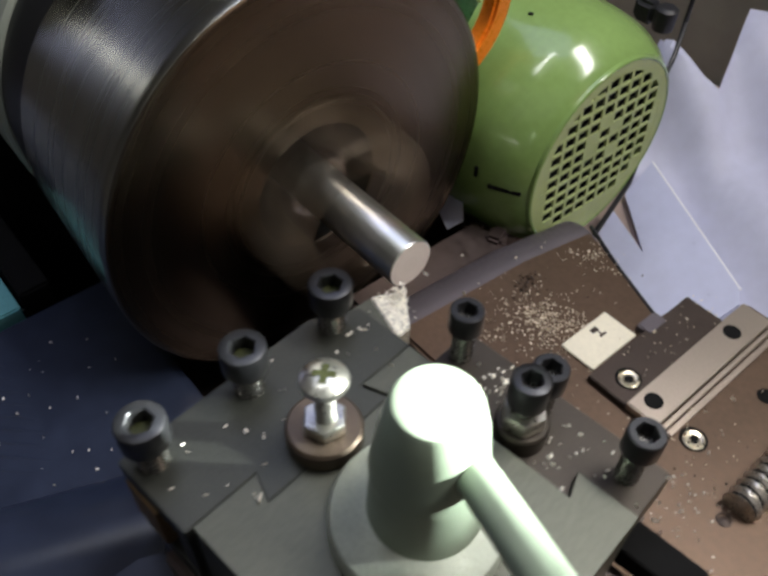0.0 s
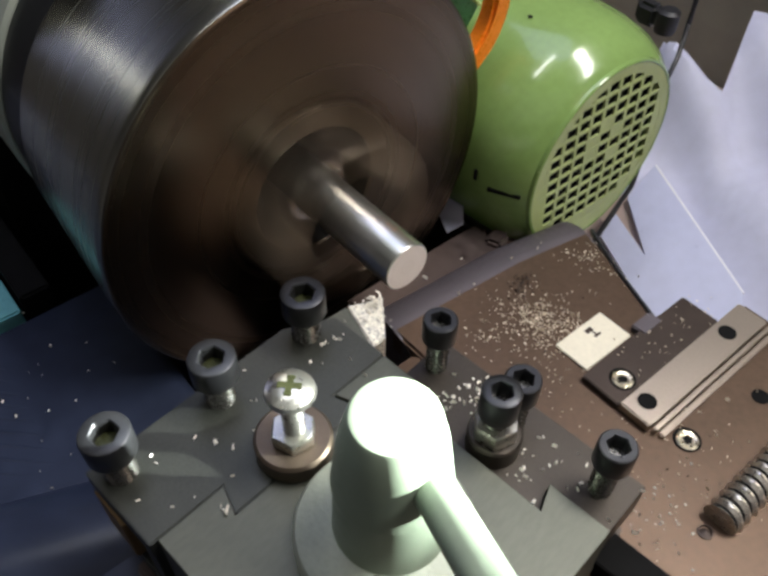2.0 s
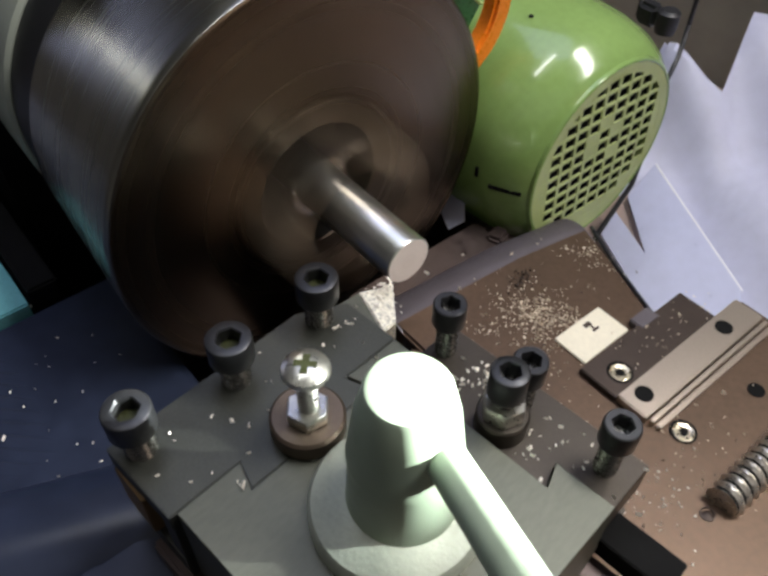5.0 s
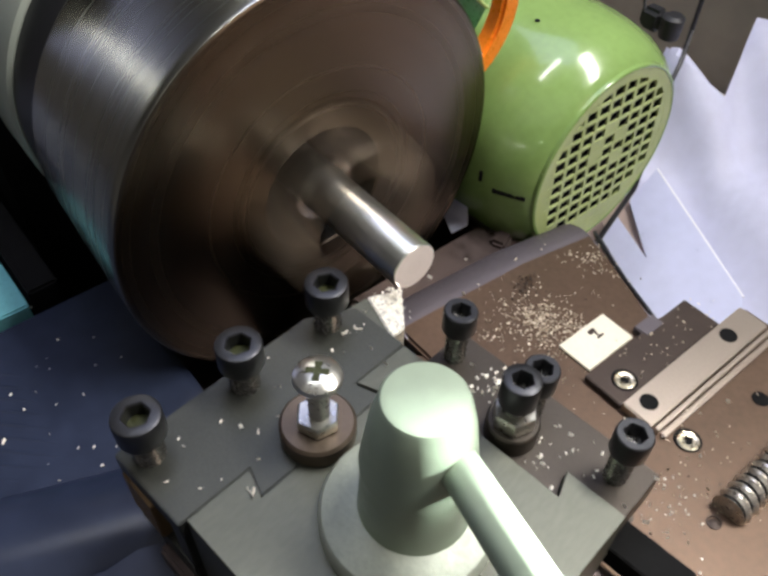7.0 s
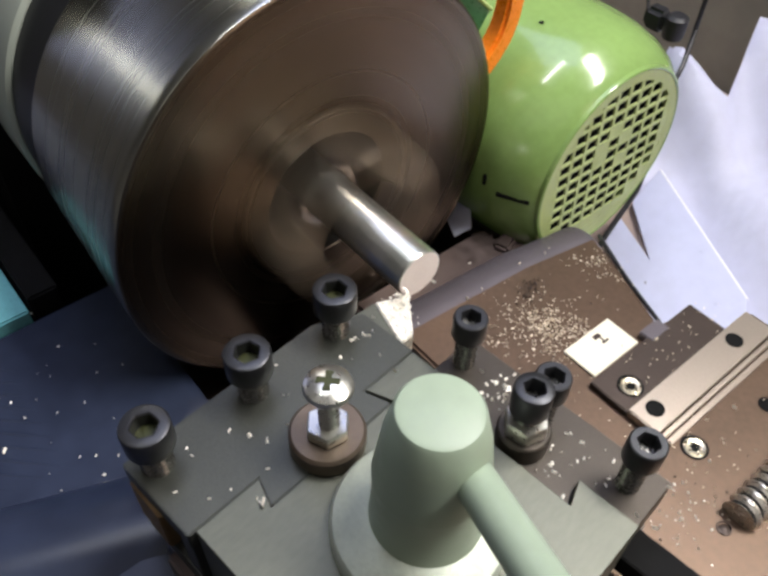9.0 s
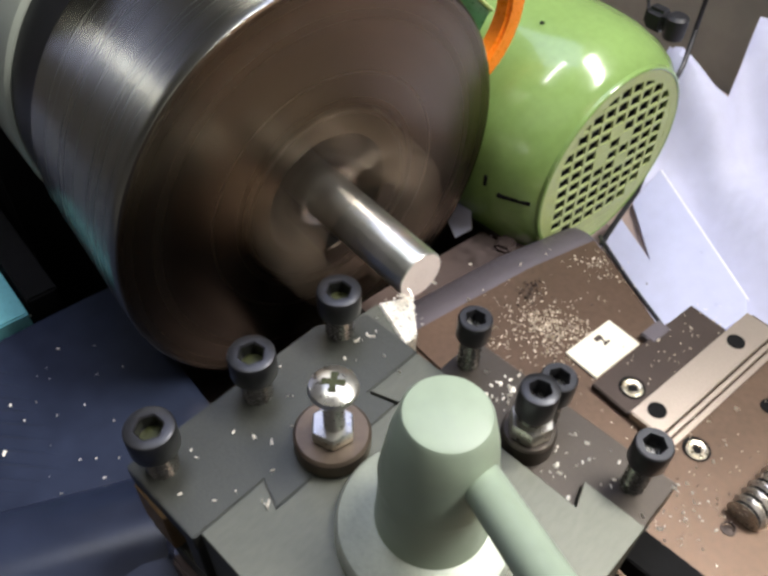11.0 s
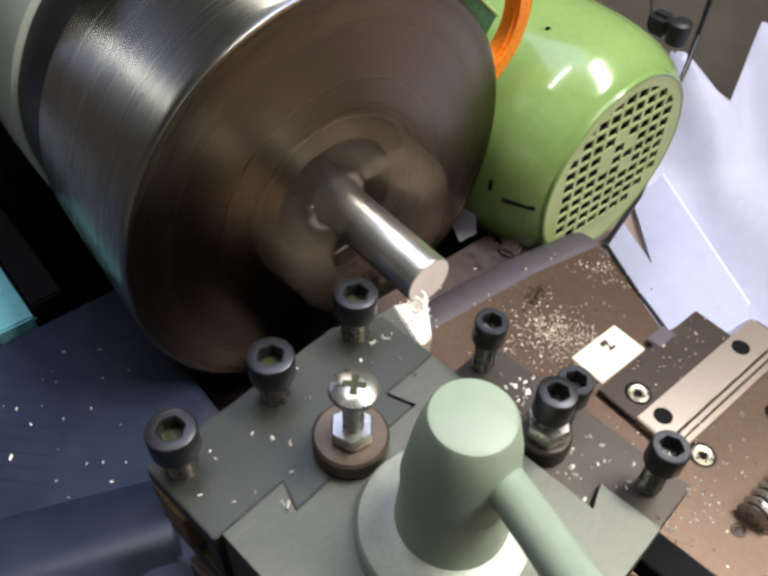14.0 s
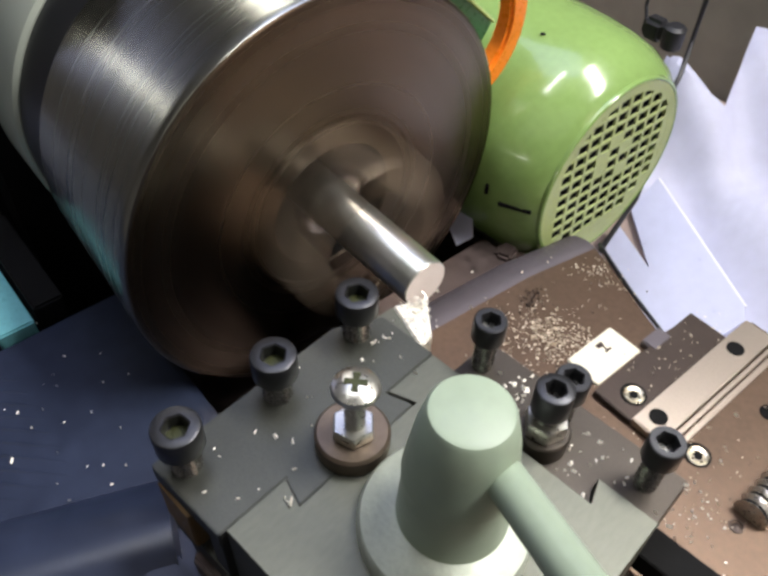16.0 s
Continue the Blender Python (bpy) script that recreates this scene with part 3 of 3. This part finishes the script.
def post():
    p = on_post("tool_post", "square ground steel tool post with a sage green lever", "tool post")
    outline = [(19.3, -3), (97, -3), (97, 76), (81.4, 76), (78.7, 76), (81.3, 68.4), (35, 68.4), (37.6, 76), (19.4, 76), (19.3, 56.4), (27.6, 59.4), (27.6, 14.3), (19.3, 17.1)]
    part("post_block", prism(outline, -58, -21.8, 0.22, 1), POST, p)
    part("slide_plate", box(2, 110, -8, 80, -69.4, -58, 1), BED, p)
    part("collar", lathe([(22.2, -22.2), (22.2, -17), (21.3, -15.5), (15, -12.7), (11, -12.5)], "z", 64, centre=(57.8, 36.4, 0), close=False), CAST, p, "rough pale cast clamping collar")
    part("hub_stem", lathe([(14.2, -13.2), (13.9, -12), (13.1, 8)], "z", 64, centre=(58.6, 37.6, 0), close=False), SAGE, p, "worn green hub stem under the handle")
    hub = lathe([(11, 6.4), (13.2, 6.4), (13.6, 7.1), (13.2, 10), (11.6, 22), (9.8, 29.6), (9.1, 30.7), (8.0, 31.1), (0, 31.2)], "z", 64, centre=(58.6, 37.6, 0), close=False)
    part("handle_hub", hub, SAGE, p)
    part("lever", tube([(62, 40.4, 15.2), (66, 38.7, 16.6), (68, 37.8, 17.2), (90.7, 27.6, 24.2), (112, 18, 30.8), (136, 7, 38)], 4.7, 24), SAGE, p)
    return p


def cap_screw(parent, x, y, top, base, r, head, hx, turn, mat=BLACK_STEEL, floor=None):
    s = part("cap_screw", shift(socket_head(r, head, hx, head * 0.55, turn=turn), x, y, top), mat, parent, "black socket-head cap screw")
    # the floor's colour holds the light reflected inside the socket
    part("socket_floor", shift(hexagon(hx * 0.98, -head * 0.55, -head * 0.55 + 0.25, turn + 30, 0.05), x, y, top), floor or SHANK, s)
    part("screw_shank", shift(threaded(r * 0.68, base, top - head + 0.2, 1.1, 0.45), x, y, 0), SHANK, s)
    return s


def front_holder():
    h = on_post("tool_holder", "dark oiled steel tool holder carrying the cutting tool", "tool holder", "tool holders")
    top = [(-9.3, -5.6), (19.24, -5.2), (19.24, 17.2), (27.54, 14.4), (27.54, 58.3), (19.24, 55.5), (19.24, 76.2), (-1.5, 76), (-9.4, 61.5)]
    part("holder_body", prism(top, -29, -21.5, 0.4, 2), HOLDER, h)
    part("holder_foot", box(-9.3, 19.1, -5.2, 75.6, -57.6, -48, 0.5), HOLDER, h)
    part("holder_web", box(13, 19.1, -5.0, 75.4, -48, -29, 0.2), HOLDER, h)
    for y, a in ((0, 5), (32, 12), (64, 0)):
        cap_screw(h, -2.7, y + 1.4, -2.9, -40, 6.5, 8.6, 3.6, a, floor=OLIVE)
    adj = part("thumb_disc", lathe([(10.3, -21), (10.4, -20), (10.4, -15.8), (9.6, -15), (3, -15)], "z", 56, centre=(24.2, 37, 0)), BRONZE, h, "brown bronze thumb disc")
    part("hex_nut", shift(hexagon(6.1, -14.9, -10.6, 15), 24.6, 37, 0), ZINC, adj, "bright zinc hexagon nut")
    part("adjuster_shank", shift(threaded(2.9, -10.7, 3.0, 1.0, 0.45), 25, 37.2, 0), ZINC, adj)
    head = lathe([(2.9, 0), (6.1, 2.8), (6.4, 3.5), (6.0, 4.7), (4.6, 5.6), (2.5, 6.15), (0, 6.3)], "z", 48, centre=(25.0, 37.5, 1.4))
    hd = part("screw_head", head, ZINC, adj, "bright domed cross-head screw")
    # the cross is a dark olive shape that paints the recess's shade
    cross = box(-3.0, 3.0, -1.05, 1.05, 4.6, 6.4, 0.2)
    box(-1.05, 1.05, -3.0, 3.0, 4.6, 6.42, 0.2, bm=cross)
    bmesh.ops.rotate(cross, matrix=Matrix.Rotation(radians(38), 3, "Z"), verts=cross.verts)
    part("cross_recess", shift(cross, 25.0, 37.5, 1.35), OLIVE, hd, "cross recess with its shade coloured dark olive")
    return h


def back_holder():
    h = on_post("tool_holder", "brown-tinted steel tool holder carrying a black tool bar", "tool holder", "tool holders")
    top = [(26.5, 76.2), (37.9, 76.2), (35.3, 68.7), (81.0, 68.7), (78.4, 76.2), (96.6, 76.2), (96.6, 95), (26.5, 95)]
    part("holder_body", prism(top, -38, -25.6, 0.25, 1), HOLDER_BACK, h)
    part("holder_foot", box(26.5, 96.6, 76.3, 95, -57.6, -50, 0.5), HOLDER_BACK, h)
    part("holder_web", box(26.7, 96.4, 76.3, 80, -50, -38, 0.2), HOLDER_BACK, h)
    for x, a in ((31, 10), (59.5, 0), (88, 20)):
        cap_screw(h, x, 86.3, -4.5, -42, 5.0, 8, 2.9, a)
    adj = part("washer", lathe([(7.5, -25.6), (7.5, -19.2), (7.0, -18.6), (3, -18.6)], "z", 48, centre=(59.8, 76.6, 0)), HOLDER_BACK, h)
    part("hex_nut", shift(hexagon(6.3, -18.5, -13.0, 8), 59.8, 76.4, 0), ZINC, adj, "bright zinc hexagon nut")
    cap_screw(h, 59.6, 76.2, 0.4, -15, 5.3, 9.5, 2.9, 15)
    part("tool_bar", box(60, 118, 80.3, 91.5, -57.4, -48.5, 0.4), BLACK_AND_SHADE, h, "black square tool bar")
    return h


def cutter():
    c = on_post("cutting_tool", "grey cutting tool with a chip-covered pointed tip", "cutting tool")
    part("tool_shank", prism([(-8.5, -6.0), (6, -6.4), (12.5, 78), (6, 84), (-3.5, 80)], -47.8, -29.2, 0.4), COPPER, c, "brown tool shank")
    part("tool_neck", prism([(-5.5, 72), (13.5, 72), (13.2, 77.4), (-4.2, 83.6)], -36, -25.0, 0.3), POST, c, "grey ground tool neck")
    tip = prism([(-4.2, 83.8), (13.2, 77.6), (13.5, 82.8), (3, 92.4), (1.2, 92.9)], -35, -24.7, 0.4)
    part("tool_tip", tip, CARBIDE, c, "silvery tip caked with chips")
    burr = chips(60, [(0.5, 90, -24.7, 1.2, 1.8, 1), (4, 86, -24.7, 3, 2.2, 1)], 11, (0.4, 1.1))
    tagged(part("chip_cake", burr, CHIP, c, "bright chips caked on the tip"), kind="stuff")
    rnd = random.Random(23)
    curls = None
    for k in range(9):
        x, y, z = 2 + rnd.gauss(0, 2.2), 90 + rnd.gauss(0, 2.2), -23.6 + rnd.uniform(0, 1.6)
        r, a0, span = rnd.uniform(0.7, 1.7), rnd.uniform(0, 6.3), rnd.uniform(2.5, 5.5)
        pts = [(x + r * math.cos(a0 + span * i / 9), y + r * math.sin(a0 + span * i / 9), z + 0.22 * i) for i in range(10)]
        curls = tube(pts, 0.16, 5, bm=curls)
    part("chip_curl", curls, CHIP, c, "thin curled bright chips")
    return c


TOOLING = [post(), front_holder(), back_holder(), cutter()]
TOOLING.append(single("holder_chips", chips(34, [(5, 40, 0, 6, 24, 1), (4, 70, 0, 1.6, 2.6, 0.9), (8, 62, 0, 5, 5, 0.4), (20, 15, 0, 4, 6, 0.4)], 5, (0.55, 1.5)), CHIP, *POST_AT[:2], POST_AT[2] - 21.4, POST_AT[3],
                      "bright chips lying on the tool holder", "metal chips", kind="stuff"))
TOOLING.append(single("holder_chips", chips(80, [(66, 84, 0, 14, 5, 1), (45, 86, 0, 4, 4, 0.6), (71, 74.4, 0, 1.3, 1.3, 0.25), (42, 79, 0, 1.5, 1.5, 0.25)], 6, (0.5, 1.4)), CHIP, *POST_AT[:2], POST_AT[2] - 25.5, POST_AT[3],
                      "bright chips lying on the brown tool holder", "metal chips", kind="stuff"))


# ---------------------------------------------------------------- behind the lathe
def sheet(name, pts, thick, label, material=WHITE):
    b = bmesh.new()
    a = [Vector(p) for p in pts]
    n = (a[1] - a[0]).cross(a[2] - a[0]).normalized()
    if n.z < 0:
        n = -n
    top = [b.verts.new(p) for p in a]
    low = [b.verts.new(p - n * thick) for p in a]
    b.faces.new(top)
    b.faces.new(low[::-1])
    for i in range(len(a)):
        j = (i + 1) % len(a)
        b.faces.new((top[i], top[j], low[j], low[i]))
    bevel(b, 0.6, 1)
    ob = solid(name, b, material, False)
    ob.location = (0, 0, HEIGHT / 1000)
    return tagged(ob, label, "board")


sheet("white_board", [(-40, 229, -95), (45, 197, -111), (50, 191, -114), (46, 176, -121.5), (21, 161, -129), (-36, 182, -118.5), (-38, 196, -111.5), (-7, 186, -116.5), (-38, 206, -106.5)], 4, "white plastic board with a slit leaning behind the lathe", BOARD)


# thin whiter tube draws the light caught by the board's edge
part("cut_edge", tube([(-39.6, 229.6, -95.6), (45.2, 197.6, -111.8)], 0.9, 10), EDGE_HIGHLIGHT, bpy.data.objects["white_board"], "painted highlight along the board's edge")


def paper():
    pts = [(-92, 294, -62.5), (-41, 283, -68), (-62, 334, -43), (100, 386, -26), (160, 300, -70), (110, 160, -129), (30, 172, -128.5), (-12, 196, -123), (-70, 222, -108), (-16, 262, -101), (30, 312, -80)]
    b = bmesh.new()
    v = [b.verts.new(p) for p in pts]
    for f in ((0, 1, 9, 8), (8, 9, 7), (7, 9, 6), (1, 2, 10, 9), (9, 10, 6), (6, 10, 5), (5, 10, 4), (4, 10, 3), (3, 10, 2)):
        b.faces.new([v[k] for k in f])
    bmesh.ops.recalc_face_normals(b, faces=b.faces)
    bmesh.ops.subdivide_edges(b, edges=b.edges, cuts=9, use_grid_fill=True)
    for q in [u for u in b.verts if not u.is_boundary]:
        d = (q.co.x + 40) * 0.352 + (q.co.y - 229) * 0.936
        q.co.z += 15 * math.exp(-((d - 36) / 13) ** 2) + 13 * math.exp(-((d - 84) / 15) ** 2) + 5.0 * math.sin(q.co.x * 0.04 + q.co.y * 0.02)
    bmesh.ops.smooth_vert(b, verts=[q for q in b.verts if not q.is_boundary], factor=0.5, use_axis_x=True, use_axis_y=True, use_axis_z=True)
    bmesh.ops.smooth_vert(b, verts=[q for q in b.verts if not q.is_boundary], factor=0.5, use_axis_x=True, use_axis_y=True, use_axis_z=True)
    bmesh.ops.solidify(b, geom=b.faces, thickness=0.5)
    ob = solid("white_paper", b, WHITE)
    ob.location = (0, 0, HEIGHT / 1000)
    tagged(ob, "large creased white paper sheet behind the motor", "paper")
    t = solid("drip_tray", box(-300, 420, 124, 393, -8, 0, 2), TRAY)
    t.location = (0, 0, (HEIGHT - 132) / 1000)
    tagged(t, "brown metal drip tray behind the lathe", "tray")
    for x in (-250, 380):
        part("tray_foot", box(x - 15, x + 15, 160, 380, -68, -8, 1), TRAY, t)


paper()
# added brown sheet gives the slit its brown shadow colour
sheet("beige_card", [(-44, 212, -108), (-44, 192, -118), (0, 180, -124), (0, 190, -119)], 1.0, "brown sheet added under the board's slit for its shade", TRAY)
sheet("white_paper", [(-66, 76, -58), (-62, 90, -50), (-46, 76, -57), (-50, 70, -62)], 1.0, "small white scrap beside the motor foot")


def cable(name, pts, r, label):
    ob = solid(name, tube(pts, r, 8), RUBBER)
    ob.location = (0, 0, HEIGHT / 1000)
    tagged(ob, label, "cable")


cable("black_cable", [(-72, 277, 60), (-72, 277.4, -15.6), (-72, 277.9, -36.6), (-66, 266, -51), (-60, 250, -57), (-52, 233, -62), (-44, 216, -67), (-34, 199.4, -72.5), (-32, 193.9, -87.3), (-30, 180, -96.3), (-28, 167, -104.9), (-26, 158, -114)], 1.5, "thin black cable hanging behind the motor")
cable("black_cable", [(-88, 243, 40), (-86, 240, -10), (-80, 236, -18)], 1.0, "thin black cable above the motor")
cable("black_cable", [(-6, 120, -58), (1, 110.5, -50), (24, 100, -50), (49, 90.5, -50)], 0.9, "black cable along the plate's edge")
k = single("black_clamp", merge(box(-10, 3, -5, 5, -7, 5, 2.5, 3), lathe([(5.5, -6), (6, -3), (6, 5), (4, 6.5)], "z", 20, centre=(8, 0, -1))), RUBBER, -70, 234, -15, 0, "black rubber cable clamp behind the motor", "clamp")
brk = single("brown_bracket", box(-4, 4, -5, 5, -20, 5, 1.5, 2), BED, -29, 81, -60, 20, "rusty brown bracket under the motor", "bracket")


# ---------------------------------------------------------------- added torch
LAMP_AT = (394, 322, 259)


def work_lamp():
    """An unseen stand-in for a hand torch: a narrow-beam head that swivels on an added post behind the lathe's right
    end.
    """
    b = thing("work_lamp", LAMP_AT[0], LAMP_AT[1], -132, label="unseen swivelling lamp head on an added post, standing in for a hand torch", category="lamp")
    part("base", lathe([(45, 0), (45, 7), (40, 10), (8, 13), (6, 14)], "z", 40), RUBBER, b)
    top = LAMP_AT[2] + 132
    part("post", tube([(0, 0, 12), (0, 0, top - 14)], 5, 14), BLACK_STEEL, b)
    head = part("lamp_head", lathe([(0, -30), (13, -30), (14, -28), (14, 128), (7, 128), (7, 0), (0, 0)], "x", 32), BLACK_AND_SHADE, b)
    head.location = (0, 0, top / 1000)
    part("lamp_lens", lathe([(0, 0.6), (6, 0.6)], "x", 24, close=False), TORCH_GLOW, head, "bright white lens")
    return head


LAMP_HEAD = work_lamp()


# ---------------------------------------------------------------- what moves
def motions():
    moves = [(t, dx, dy) for t, dx, dy in DRIFT]
    for ob in (CARRIAGE, SWARF, DIRT):
        base = ob.matrix_world.copy()
        walk(ob, [(t, Matrix.Translation((dx, 0, 0)) @ base) for t, dx, dy in moves])
    for ob in (*TOOLING, *FITTINGS, SLIDE_CHIPS):
        base = ob.matrix_world.copy()
        walk(ob, [(t, Matrix.Translation((dx, dy, 0)) @ base) for t, dx, dy in moves])
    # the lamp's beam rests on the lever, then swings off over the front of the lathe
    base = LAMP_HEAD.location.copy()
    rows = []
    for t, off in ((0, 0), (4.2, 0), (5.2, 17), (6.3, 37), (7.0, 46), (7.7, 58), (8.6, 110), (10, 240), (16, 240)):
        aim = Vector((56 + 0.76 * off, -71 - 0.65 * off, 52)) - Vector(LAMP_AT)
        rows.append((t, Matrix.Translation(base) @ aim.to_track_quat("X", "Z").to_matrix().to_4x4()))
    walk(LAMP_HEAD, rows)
    for ob in (*CHUCK.children_recursive, *STOCK.children):
        ob.cycles.motion_steps = 5
    for ob in (CHUCK, STOCK):
        base = ob.matrix_world.copy()
        walk(ob, [(k / FPS, base @ pose(0, 0, 0, (-83 * k) % 360, 0, 0)) for k in range(16 * FPS + 1)])


motions()
